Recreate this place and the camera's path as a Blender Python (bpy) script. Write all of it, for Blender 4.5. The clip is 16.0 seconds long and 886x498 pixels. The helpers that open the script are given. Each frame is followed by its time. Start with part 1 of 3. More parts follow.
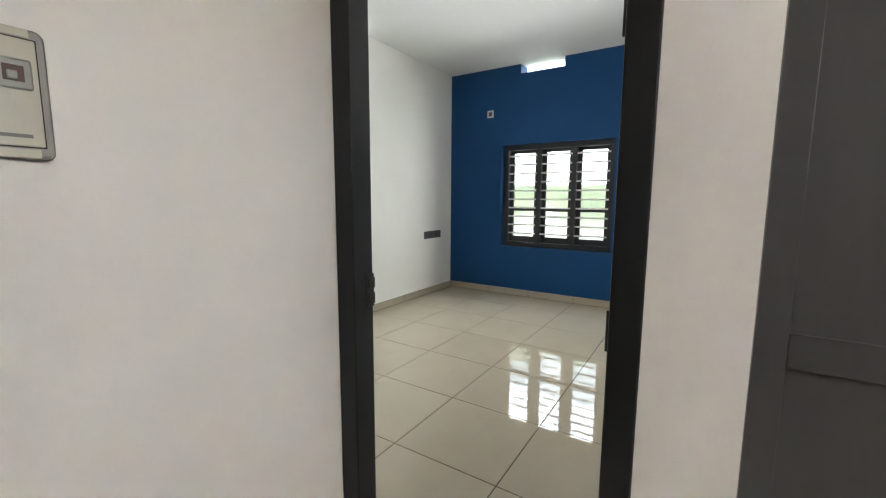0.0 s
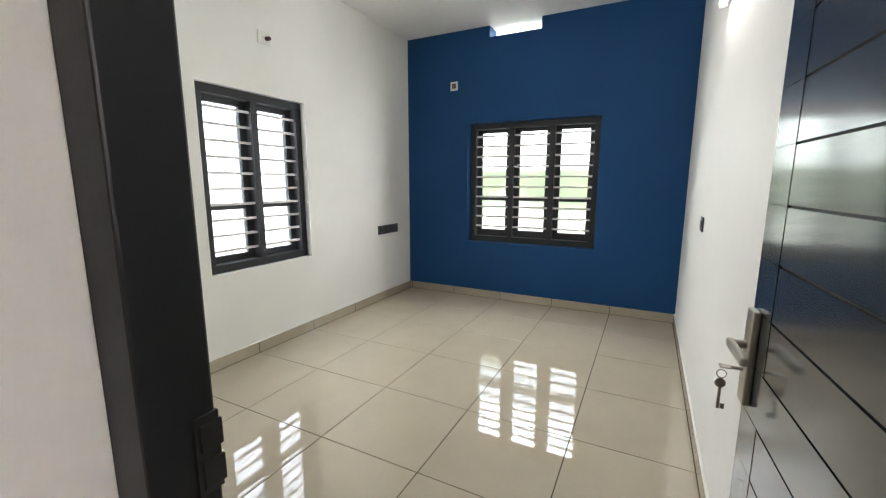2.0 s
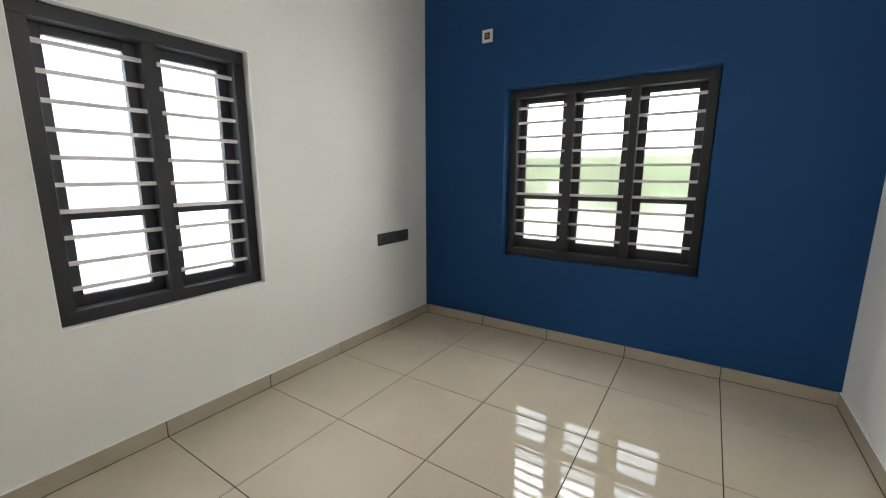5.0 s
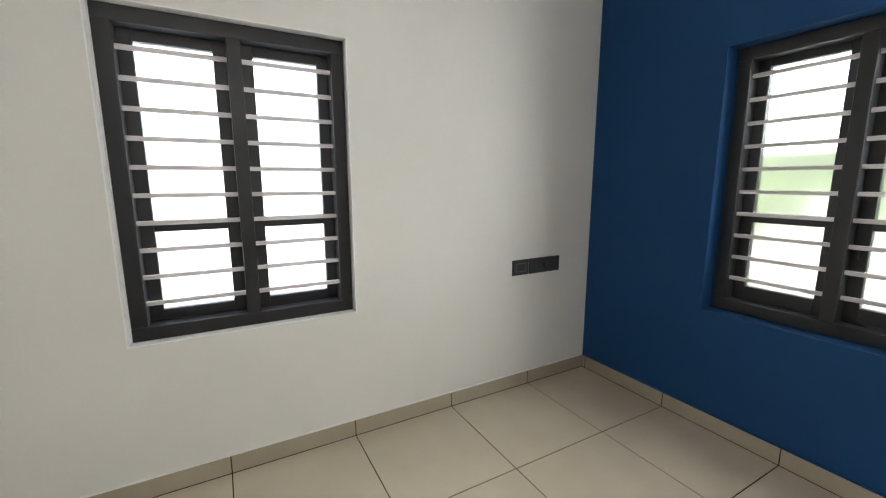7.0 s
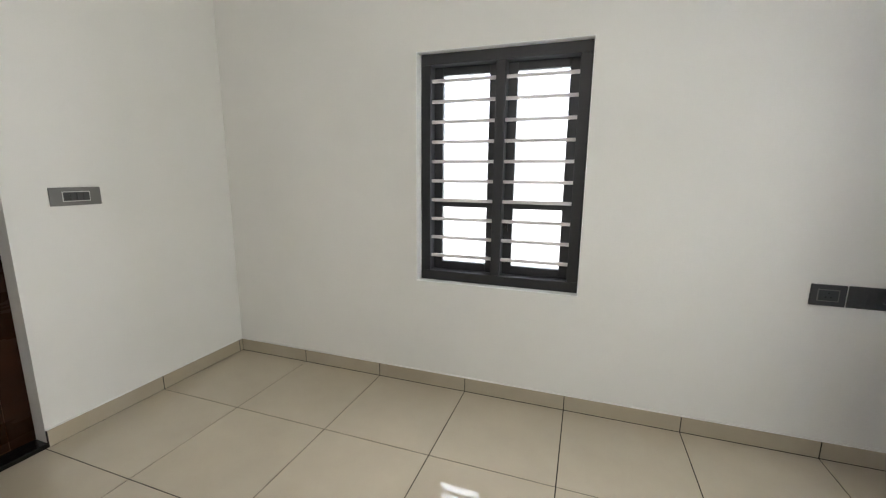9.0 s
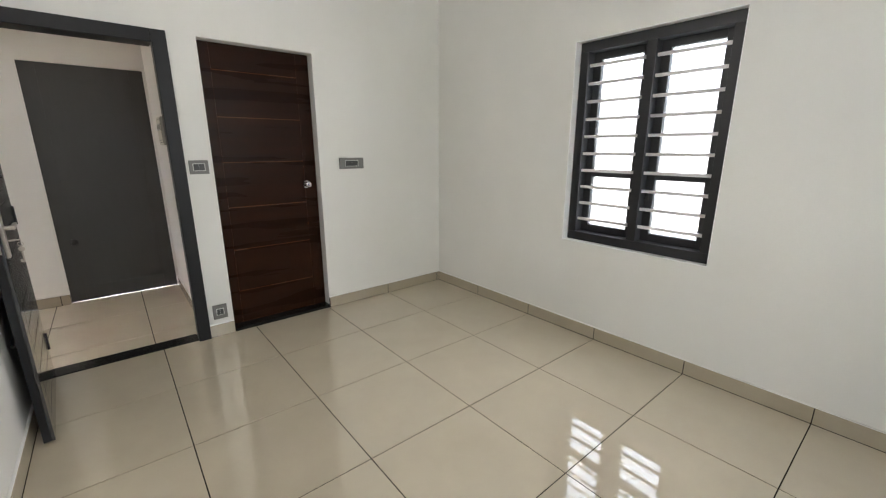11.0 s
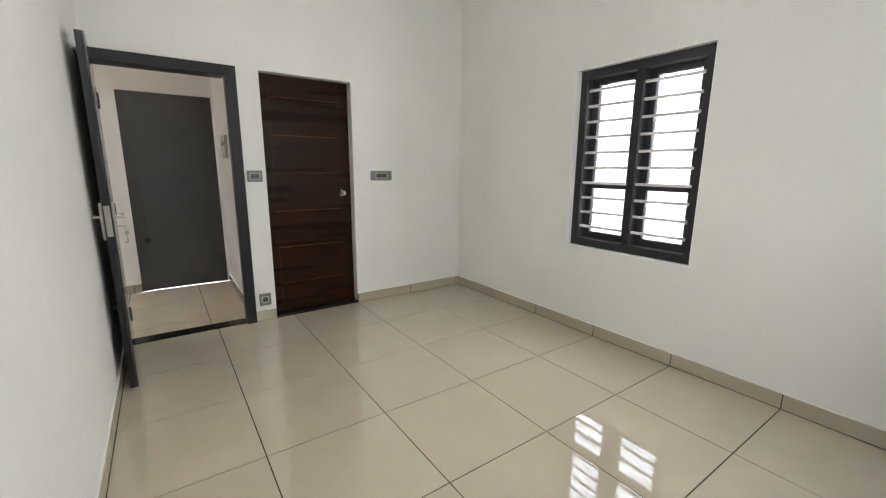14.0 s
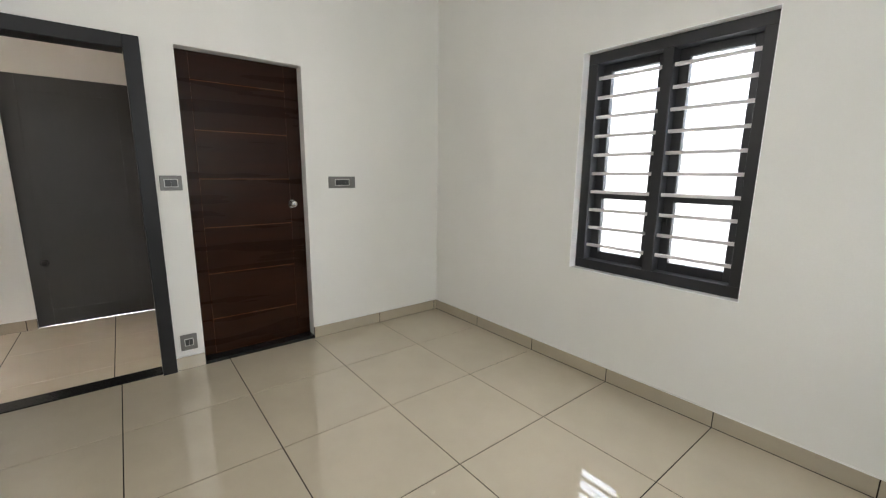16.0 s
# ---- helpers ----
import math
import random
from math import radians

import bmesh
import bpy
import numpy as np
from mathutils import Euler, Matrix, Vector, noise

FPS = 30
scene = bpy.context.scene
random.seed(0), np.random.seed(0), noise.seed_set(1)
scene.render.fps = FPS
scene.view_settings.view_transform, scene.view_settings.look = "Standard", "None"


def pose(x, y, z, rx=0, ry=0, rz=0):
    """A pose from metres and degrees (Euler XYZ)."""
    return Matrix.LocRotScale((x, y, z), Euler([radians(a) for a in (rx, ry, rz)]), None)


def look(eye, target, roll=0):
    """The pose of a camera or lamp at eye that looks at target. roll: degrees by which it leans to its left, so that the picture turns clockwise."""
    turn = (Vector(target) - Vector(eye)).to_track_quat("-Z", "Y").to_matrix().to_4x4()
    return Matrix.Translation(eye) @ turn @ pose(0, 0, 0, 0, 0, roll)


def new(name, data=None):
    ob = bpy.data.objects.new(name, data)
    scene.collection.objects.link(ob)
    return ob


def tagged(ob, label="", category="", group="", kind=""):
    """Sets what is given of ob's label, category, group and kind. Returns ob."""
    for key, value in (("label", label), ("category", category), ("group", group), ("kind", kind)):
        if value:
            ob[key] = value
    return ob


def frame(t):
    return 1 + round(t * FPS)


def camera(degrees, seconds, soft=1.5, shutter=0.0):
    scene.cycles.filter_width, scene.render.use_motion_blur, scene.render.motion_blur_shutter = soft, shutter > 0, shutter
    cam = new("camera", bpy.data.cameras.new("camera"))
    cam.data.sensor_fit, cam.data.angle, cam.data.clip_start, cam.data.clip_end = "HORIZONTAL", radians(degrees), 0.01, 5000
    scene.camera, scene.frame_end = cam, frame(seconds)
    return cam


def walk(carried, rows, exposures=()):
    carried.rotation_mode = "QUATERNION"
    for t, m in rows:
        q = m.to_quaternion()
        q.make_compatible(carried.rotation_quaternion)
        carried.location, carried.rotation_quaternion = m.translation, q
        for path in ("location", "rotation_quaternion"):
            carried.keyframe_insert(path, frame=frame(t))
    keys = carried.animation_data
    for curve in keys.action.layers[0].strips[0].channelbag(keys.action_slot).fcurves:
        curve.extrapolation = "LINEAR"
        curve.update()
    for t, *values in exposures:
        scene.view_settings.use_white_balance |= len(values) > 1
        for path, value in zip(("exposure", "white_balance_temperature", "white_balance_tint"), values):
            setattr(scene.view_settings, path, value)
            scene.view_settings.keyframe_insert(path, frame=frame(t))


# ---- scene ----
cam = camera(95.4, 16.0, soft=1.2)
PATH = [
    (0, (3.123, -0.97, 1.313), (2.049, 0.699, 1.066), 0.3),
    (0.5, (3.022, -0.8, 1.328), (1.992, 0.894, 1.064), 0.0),
    (1, (2.896, -0.633, 1.331), (1.918, 1.088, 1.052), 0.1),
    (1.5, (2.786, -0.456, 1.328), (1.854, 1.288, 1.028), 0.2),
    (2, (2.693, -0.274, 1.361), (1.799, 1.486, 1.036), 0.1),
    (2.5, (2.594, -0.081, 1.348), (1.733, 1.692, 1.01), 0.0),
    (3, (2.48, 0.123, 1.332), (1.645, 1.906, 0.98), 0.3),
    (3.2, (2.455, 0.206, 1.342), (1.614, 1.985, 0.982), 0.1),
    (5.3, (2.153, 1.145, 1.366), (1.013, 2.748, 1.0), 0.2),
    (5.5, (2.101, 1.237, 1.358), (0.916, 2.807, 0.994), 0.2),
    (6, (2.016, 1.46, 1.369), (0.675, 2.898, 1.003), 0.2),
    (6.5, (1.968, 1.667, 1.361), (0.441, 2.909, 1.008), 0.1),
    (7, (1.964, 1.858, 1.367), (0.235, 2.809, 1.039), -0.1),
    (7.5, (1.992, 1.987, 1.355), (0.115, 2.601, 1.04), 0.0),
    (8, (2.058, 2.14, 1.351), (0.094, 2.338, 1.027), 0.2),
    (8.5, (2.139, 2.274, 1.38), (0.186, 2.031, 1.022), 0.3),
    (9, (2.242, 2.442, 1.353), (0.385, 1.796, 0.989), 0.5),
    (9.5, (2.31, 2.647, 1.36), (0.624, 1.647, 0.962), 0.2),
    (10, (2.423, 2.825, 1.352), (0.899, 1.596, 0.94), 0.4),
    (10.2, (2.449, 2.905, 1.354), (0.996, 1.599, 0.927), 0.3),
    (12.3, (2.64, 3.504, 1.349), (1.545, 1.909, 0.843), 0.2),
    (12.5, (2.658, 3.535, 1.343), (1.568, 1.934, 0.845), 0.3),
    (13, (2.696, 3.59, 1.339), (1.625, 1.97, 0.865), 0.4),
    (13.5, (2.735, 3.644, 1.348), (1.701, 1.993, 0.895), 0.2),
    (14, (2.678, 3.599, 1.302), (1.558, 1.989, 0.909), 0.4),
    (14.5, (2.602, 3.507, 1.299), (1.459, 1.913, 0.905), 0.4),
    (15, (2.506, 3.368, 1.293), (1.329, 1.797, 0.909), 0.5),
    (15.5, (2.399, 3.201, 1.303), (1.194, 1.65, 0.926), 0.5),
    (16, (2.285, 3.029, 1.301), (1.063, 1.488, 0.935), 0.6),
]
EXPOSURES = [(0.0, 5.82, 6280, 10.5), (1.0, 5.82, 6280, 10.5), (2.0, 5.93, 6420, 13.0), (2.5, 5.88, 6550, 13.0), (3.0, 5.53, 6460, 13.0), (5.5, 5.57, 6510, 14.7), (8.0, 5.65, 6510, 14.7), (10.0, 5.67, 6490, 14.7), (16.0, 5.71, 6490, 14.7)]
walk(cam, [(t, look(eye, target, roll)) for t, eye, target, roll in PATH], EXPOSURES)

# ---- daylight: overcast sky, weak wide sun ----
world = bpy.data.worlds.new("overcast")
scene.world = world
world.use_nodes = True
wt = world.node_tree
sky = wt.nodes.new("ShaderNodeTexSky")
sky.sky_type = "NISHITA"
sky.sun_disc = False
sky.sun_elevation, sky.sun_rotation = radians(58), radians(120)
sky.air_density, sky.dust_density, sky.ozone_density = 1.0, 6.0, 1.0
grey = wt.nodes.new("ShaderNodeHueSaturation")   # cloud cover takes the blue out
grey.inputs["Saturation"].default_value = 0.4
wt.links.new(sky.outputs["Color"], grey.inputs["Color"])
wt.links.new(grey.outputs["Color"], wt.nodes["Background"].inputs["Color"])
wt.nodes["Background"].inputs["Strength"].default_value = 0.15
sun_data = bpy.data.lights.new("sun", "SUN")
sun_data.energy, sun_data.angle, sun_data.color = 1.2, radians(14), (1.0, 0.96, 0.9)
sun = new("sun", sun_data)
sun.matrix_world = look((0, 0, 0), (-0.46, 0.27, -0.85))
# warm fill lamp added to light the passage, in an unseen opening at its end
hall = bpy.data.lights.new("hall_fill", "AREA")
hall.shape, hall.size, hall.size_y = "RECTANGLE", 0.30, 0.56
hall.energy, hall.color = 0.113, (1.0, 0.75, 0.53)
hall_light = new("hall_fill", hall)
hall_light.matrix_world = look((5.05, -0.85, 2.15), (2.0, -0.85, 1.9))

# sky light scattered by the frosted panes of the two windows
scatter = bpy.data.lights.new("west_window_daylight", "AREA")
scatter.shape, scatter.size, scatter.size_y = "RECTANGLE", 0.80, 1.16
scatter.energy, scatter.color = 0.72, (0.96, 0.99, 1.0)
wl = new("west_window_daylight", scatter)
wl.matrix_world = look((-0.232, 1.96, 1.37), (1.0, 1.96, 1.37))
# the north window: open sky above, softer greenish light off the garden below
scatter_n = bpy.data.lights.new("north_sky_daylight", "AREA")
scatter_n.shape, scatter_n.size, scatter_n.size_y = "RECTANGLE", 1.70, 0.62
scatter_n.energy, scatter_n.color = 1.72, (0.98, 1.0, 0.98)
wn = new("north_sky_daylight", scatter_n)
wn.matrix_world = look((1.487, 4.48, 1.82), (1.487, 3.0, 1.74))
garden = bpy.data.lights.new("north_garden_daylight", "AREA")
garden.shape, garden.size, garden.size_y = "RECTANGLE", 1.28, 1.16
garden.energy, garden.color = 0.42, (0.86, 1.0, 0.66)
wg = new("north_garden_daylight", garden)
wg.matrix_world = look((1.487, 4.385, 1.37), (1.487, 3.0, 1.37))


# ---- materials ----
def nodes_of(name):
    m = bpy.data.materials.new(name)
    m.use_nodes = True
    t = m.node_tree
    return m, t, t.nodes["Principled BSDF"]


def link(t, a, b):
    t.links.new(a, b)


def noise_tex(t, scale, detail=4.0, rough=0.55, stretch=None):
    n = t.nodes.new("ShaderNodeTexNoise")
    n.inputs["Scale"].default_value = scale
    n.inputs["Detail"].default_value = detail
    n.inputs["Roughness"].default_value = rough
    co = t.nodes.new("ShaderNodeTexCoord")
    mp = t.nodes.new("ShaderNodeMapping")
    if stretch:
        mp.inputs["Scale"].default_value = stretch
    link(t, co.outputs["Object"], mp.inputs["Vector"])
    link(t, mp.outputs["Vector"], n.inputs["Vector"])
    return n


def ramp(t, src, lo, hi, out_lo, out_hi):
    r = t.nodes.new("ShaderNodeMapRange")
    r.inputs["From Min"].default_value, r.inputs["From Max"].default_value = lo, hi
    r.inputs["To Min"].default_value, r.inputs["To Max"].default_value = out_lo, out_hi
    link(t, src, r.inputs["Value"])
    return r.outputs["Result"]


def mix(t, fac, a, b):
    m = t.nodes.new("ShaderNodeMix")
    m.data_type = "RGBA"
    for sock, v in ((m.inputs[6], a), (m.inputs[7], b)):
        if isinstance(v, tuple):
            sock.default_value = (*v, 1)
        else:
            link(t, v, sock)
    if isinstance(fac, float):
        m.inputs[0].default_value = fac
    else:
        link(t, fac, m.inputs[0])
    return m.outputs[2]


def bump(t, bsdf, height, strength, distance):
    b = t.nodes.new("ShaderNodeBump")
    b.inputs["Strength"].default_value, b.inputs["Distance"].default_value = strength, distance
    link(t, height, b.inputs["Height"])
    link(t, b.outputs["Normal"], bsdf.inputs["Normal"])


def paint(name, col, rough, wear=0.06, grain=90.0, relief=0.15, stretch=None, spec=0.5):
    """Painted or plain surface: slow blotches, fine grain and a little relief."""
    m, t, b = nodes_of(name)
    big, fine = noise_tex(t, 1.3, 3), noise_tex(t, grain, 5, 0.6, stretch)
    dark = tuple(c * (1 - wear * 1.6) for c in col)
    light = tuple(min(1, c * (1 + wear)) for c in col)
    c1 = mix(t, ramp(t, big.outputs["Fac"], 0.3, 0.7, 0, 1), dark, light)
    c2 = mix(t, ramp(t, fine.outputs["Fac"], 0.35, 0.65, 0, 0.35), c1, dark)
    link(t, c2, b.inputs["Base Color"])
    b.inputs["Roughness"].default_value = rough
    b.inputs["Specular IOR Level"].default_value = spec
    bump(t, b, fine.outputs["Fac"], relief, 0.002)
    return m


def metal(name, col, rough):
    m, t, b = nodes_of(name)
    n = noise_tex(t, 500, 2, 0.5, (1, 0.1, 1))
    link(t, mix(t, n.outputs["Fac"], tuple(c * 0.94 for c in col), col), b.inputs["Base Color"])
    b.inputs["Metallic"].default_value = 1.0
    link(t, ramp(t, n.outputs["Fac"], 0.3, 0.7, rough * 0.92, rough * 1.1), b.inputs["Roughness"])
    return m


def tile_material(name, col, rough):
    """Polished vitrified tile: faint clouds and specks, each tile a shade apart."""
    m, t, b = nodes_of(name)
    info = t.nodes.new("ShaderNodeObjectInfo")
    cloud, speck = noise_tex(t, 3.5, 5, 0.6), noise_tex(t, 220, 2)
    for n in (cloud, speck):
        n.noise_dimensions = "4D"
        link(t, ramp(t, info.outputs["Random"], 0, 1, 0, 20), n.inputs["W"])
    base = mix(t, ramp(t, cloud.outputs["Fac"], 0.3, 0.7, 0, 1), tuple(c * 0.95 for c in col), tuple(c * 1.04 for c in col))
    base = mix(t, ramp(t, speck.outputs["Fac"], 0.58, 0.75, 0, 0.25), base, tuple(c * 0.8 for c in col))
    base = mix(t, ramp(t, info.outputs["Random"], 0, 1, 0, 0.09), base, tuple(c * 0.72 for c in col))
    link(t, base, b.inputs["Base Color"])
    smear = noise_tex(t, 6, 6, 0.7)
    link(t, ramp(t, smear.outputs["Fac"], 0.4, 0.75, rough, rough * 1.8), b.inputs["Roughness"])
    wave = noise_tex(t, 2.2, 1)
    b.inputs["Specular IOR Level"].default_value = 1.0
    b.inputs["IOR"].default_value = 1.6
    bump(t, b, wave.outputs["Fac"], 0.008, 0.002)
    return m


def wood_material(name, dark, light):
    m, t, b = nodes_of(name)
    g1, g2 = noise_tex(t, 3, 3, 0.45, (0.35, 1, 4)), noise_tex(t, 40, 4, 0.6, (0.06, 1, 3))
    c = mix(t, ramp(t, g1.outputs["Fac"], 0.15, 0.85, 0, 1), dark, light)
    c = mix(t, ramp(t, g2.outputs["Fac"], 0.45, 0.7, 0, 0.06), c, tuple(v * 0.6 for v in dark))
    link(t, c, b.inputs["Base Color"])
    link(t, ramp(t, g1.outputs["Fac"], 0.3, 0.7, 0.24, 0.34), b.inputs["Roughness"])
    b.inputs["Specular IOR Level"].default_value = 0.17
    bump(t, b, g2.outputs["Fac"], 0.08, 0.001)
    return m


def glass_material(name):
    m, t, b = nodes_of(name)
    b.inputs["Base Color"].default_value = (0.140, 0.148, 0.150, 1)
    b.inputs["Transmission Weight"].default_value = 1.0
    b.inputs["IOR"].default_value = 1.25
    n = noise_tex(t, 300, 3)
    link(t, ramp(t, n.outputs["Fac"], 0.3, 0.7, 0.26, 0.34), b.inputs["Roughness"])
    bump(t, b, n.outputs["Fac"], 0.1, 0.0006)
    return m


def glow(name, col, strength):
    m, t, b = nodes_of(name)
    b.inputs["Base Color"].default_value = (0.9, 0.9, 0.9, 1)
    b.inputs["Emission Color"].default_value = (*col, 1)
    b.inputs["Emission Strength"].default_value = strength
    return m


WHITE = paint("off_white_wall_paint", (0.77, 0.755, 0.72), 0.62, 0.025, 140, 0.10, spec=0.3)
CEIL = paint("white_ceiling_paint", (0.78, 0.78, 0.77), 0.8, 0.02, 120, 0.10, spec=0.2)
BLUE = paint("blue_wall_paint", (0.0095, 0.060, 0.172), 0.55, 0.05, 140, 0.10, spec=0.2)
TRIM = paint("bright_white_reveal_paint", (0.90, 0.90, 0.89), 0.5, 0.015, 140, 0.06, spec=0.35)
TILE = tile_material("polished_beige_tile", (0.49, 0.425, 0.325), 0.006)
SKIRT = tile_material("polished_beige_skirting_tile", (0.42, 0.36, 0.27), 0.05)
GROUT = paint("dark_grout", (0.016, 0.013, 0.011), 0.95, 0.2, 200, spec=0.1)
GREY = paint("slate_grey_enamel", (0.011, 0.0112, 0.013), 0.42, 0.08, 180, 0.06, (1, 1, 0.06), 0.35)
SATIN = paint("satin_slate_enamel", (0.022, 0.025, 0.028), 0.24, 0.08, 180, 0.05, (1, 1, 0.06), 0.7)
SATIN.node_tree.nodes["Principled BSDF"].inputs["Coat Weight"].default_value = 0.8
SATIN.node_tree.nodes["Principled BSDF"].inputs["Coat Roughness"].default_value = 0.11
PGREY = paint("matt_grey_enamel", (0.052, 0.051, 0.049), 0.5, 0.10, 55, 0.15, (1, 1, 0.1))
CHAR = paint("charcoal_enamel", (0.015, 0.0155, 0.018), 0.42, 0.12, 60, 0.15, (1, 1, 0.15))
# shade in grooves, pin holes and the lid's gap, put in as near-black paint
RECESS_SHADE = paint("recess_shade", (0.010, 0.010, 0.012), 0.6, 0.1)
BARS = paint("pale_grey_bar_enamel", (0.70, 0.67, 0.67), 0.45, 0.05, 80)
WOOD = wood_material("dark_brown_laminate", (0.0085, 0.0026, 0.0009), (0.028, 0.0078, 0.0022))
WOODLINE = wood_material("lighter_brown_groove", (0.12, 0.046, 0.018), (0.16, 0.066, 0.026))
BLACK = paint("black_granite", (0.008, 0.0075, 0.007), 0.22, 0.3, 300, spec=0.3)
STEEL = metal("brushed_steel", (0.50, 0.46, 0.41), 0.30)
CHROME = metal("chrome", (0.75, 0.75, 0.74), 0.08)
IRON = paint("black_iron", (0.012, 0.011, 0.011), 0.45, 0.2)
PLATE = paint("graphite_switch_plastic", (0.052, 0.052, 0.054), 0.38, 0.05, 300, 0.03)
PLATE_L = paint("grey_switch_plastic", (0.17, 0.165, 0.155), 0.35, 0.05, 300, 0.03)
ROCKER = paint("dark_switch_rocker", (0.045, 0.047, 0.047), 0.3, 0.05, 300, 0.02)
RIM = paint("silver_switch_rim", (0.62, 0.61, 0.58), 0.3, 0.04, 300, 0.02)
WPLAST = paint("white_plastic", (0.72, 0.70, 0.66), 0.4, 0.03, 200, 0.03)
BOXPAINT = paint("greenish_cream_box_enamel", (0.50, 0.49, 0.40), 0.4, 0.04, 120, 0.06)
BOXEDGE = paint("grey_box_edging", (0.30, 0.295, 0.27), 0.45, 0.05, 120, 0.05)
MAROON = paint("maroon_bakelite", (0.055, 0.014, 0.010), 0.35, 0.1)
GLASS = glass_material("frosted_glass")
LED = glow("led_tube_glow", (1.0, 0.98, 0.95), 1.0)
SOIL = paint("sandy_ground", (0.19, 0.195, 0.18), 0.95, 0.2, 8, 0.4)
PAVE = paint("pale_paving", (0.55, 0.53, 0.49), 0.8, 0.1, 40, 0.3)
LEAF = paint("leaf_green", (0.085, 0.15, 0.010), 0.5, 0.35, 6, 0.2)
BARK = paint("bark", (0.12, 0.085, 0.055), 0.9, 0.3, 25, 0.6)

# ---- building helpers ----
AT = {}


def block(bm, x0, x1, y0, y1, z0, z1, bevel=0.0, segments=2):
    made = bmesh.ops.create_cube(bm, size=1.0)["verts"]
    for v in made:
        v.co = Vector((x0 + (v.co.x + 0.5) * (x1 - x0), y0 + (v.co.y + 0.5) * (y1 - y0), z0 + (v.co.z + 0.5) * (z1 - z0)))
    if bevel:
        edges = list({e for v in made for e in v.link_edges})
        bmesh.ops.bevel(bm, geom=edges, offset=bevel, segments=segments, affect="EDGES", profile=0.5)
    return bm


def rod(bm, a, b, r, r2=None, segments=14):
    a, b = Vector(a), Vector(b)
    d = b - a
    m = Matrix.Translation((a + b) / 2) @ d.to_track_quat("Z", "Y").to_matrix().to_4x4()
    bmesh.ops.create_cone(bm, cap_ends=True, segments=segments, radius1=r, radius2=r if r2 is None else r2, depth=d.length, matrix=m)
    return bm


def ball(bm, c, r, sx=1, sy=1, sz=1, seg=16):
    bmesh.ops.create_uvsphere(bm, u_segments=seg, v_segments=seg // 2 + 2, radius=r, matrix=Matrix.Translation(c) @ Matrix.Diagonal((sx, sy, sz, 1)))
    return bm


def ring(bm, c, axis, radius, r, n=20, k=8):
    """A torus round axis 0, 1 or 2."""
    u, w = [(1, 2), (2, 0), (0, 1)][axis]
    rows = []
    for i in range(n):
        a = 2 * math.pi * i / n
        row = []
        for j in range(k):
            q = 2 * math.pi * j / k
            p = [0.0, 0.0, 0.0]
            p[u], p[w], p[axis] = (radius + r * math.cos(q)) * math.cos(a), (radius + r * math.cos(q)) * math.sin(a), r * math.sin(q)
            row.append(bm.verts.new(Vector(c) + Vector(p)))
        rows.append(row)
    for i in range(n):
        for j in range(k):
            bm.faces.new((rows[i][j], rows[(i + 1) % n][j], rows[(i + 1) % n][(j + 1) % k], rows[i][(j + 1) % k]))
    return bm


def mesh_of(name, bm, material, smooth=False):
    bmesh.ops.recalc_face_normals(bm, faces=bm.faces)
    if smooth:
        for f in bm.faces:
            f.smooth = True
    me = bpy.data.meshes.new(name)
    bm.to_mesh(me)
    bm.free()
    me.materials.append(material)
    return me


def base(name, loc, label, category, group="", kind=""):
    """The empty of a thing, at its base."""
    ob = tagged(new(name), label, category, group, kind)
    ob.location = loc
    AT[ob] = Vector(loc)
    return ob


def part(name, bm, material, parent=None, label="", smooth=False):
    """One mesh object, its corners in world metres, under a thing or a part."""
    ob = new(name, mesh_of(name, bm, material, smooth))
    if parent is not None:
        ob.parent = parent
        ob.location = -AT.get(parent, Vector((0, 0, 0)))
    return tagged(ob, label)


def structure(name, bm, material, label, category):
    return tagged(part(name, bm, material), label, category, kind="structure")


def B(*args, **kw):
    return block(bmesh.new(), *args, **kw)


# ---- the room's shell ----
XW, XE, YS, YN, H = -0.04, 3.003, 0.0, 4.155, 3.045
YC, YP = -0.115, -1.54          # passage side of the door wall, far wall of the passage
XP = 2.12                       # side wall of the passage
WL = (1.474, 2.442, 0.691, 2.040)     # window in the west wall: y0 y1 z0 z1
WB = (0.762, 2.212, 0.667, 2.034)     # window in the blue wall: x0 x1 z0 z1
VL, VB = (1.84, 2.39), (1.012, 1.578)  # vents under the ceiling
VZ = 2.928

bm = bmesh.new()   # west wall
block(bm, -0.25, XW, -0.115, WL[0], 0, VZ)
block(bm, -0.25, XW, WL[1], 4.37, 0, VZ)
block(bm, -0.25, XW, WL[0], WL[1], 0, WL[2])
block(bm, -0.25, XW, WL[0], WL[1], WL[3], VZ)
block(bm, -0.25, XW, -0.115, VL[0], VZ, H)
block(bm, -0.25, XW, VL[1], 4.37, VZ, H)
structure("wall_west", bm, WHITE, "off-white painted wall with a window opening", "wall")

bm = bmesh.new()   # blue wall
block(bm, XW, WB[0], YN, 4.37, 0, VZ)
block(bm, WB[1], XE, YN, 4.37, 0, VZ)
block(bm, WB[0], WB[1], YN, 4.37, 0, WB[2])
block(bm, WB[0], WB[1], YN, 4.37, WB[3], VZ)
block(bm, XW, VB[0], YN, 4.37, VZ, H)
block(bm, VB[1], XE, YN, 4.37, VZ, H)
structure("wall_north", bm, BLUE, "deep blue painted feature wall with a window opening", "wall")

structure("wall_east", B(XE, XE + 0.15, YS, 4.37, 0, H), WHITE, "plain off-white painted wall", "wall")

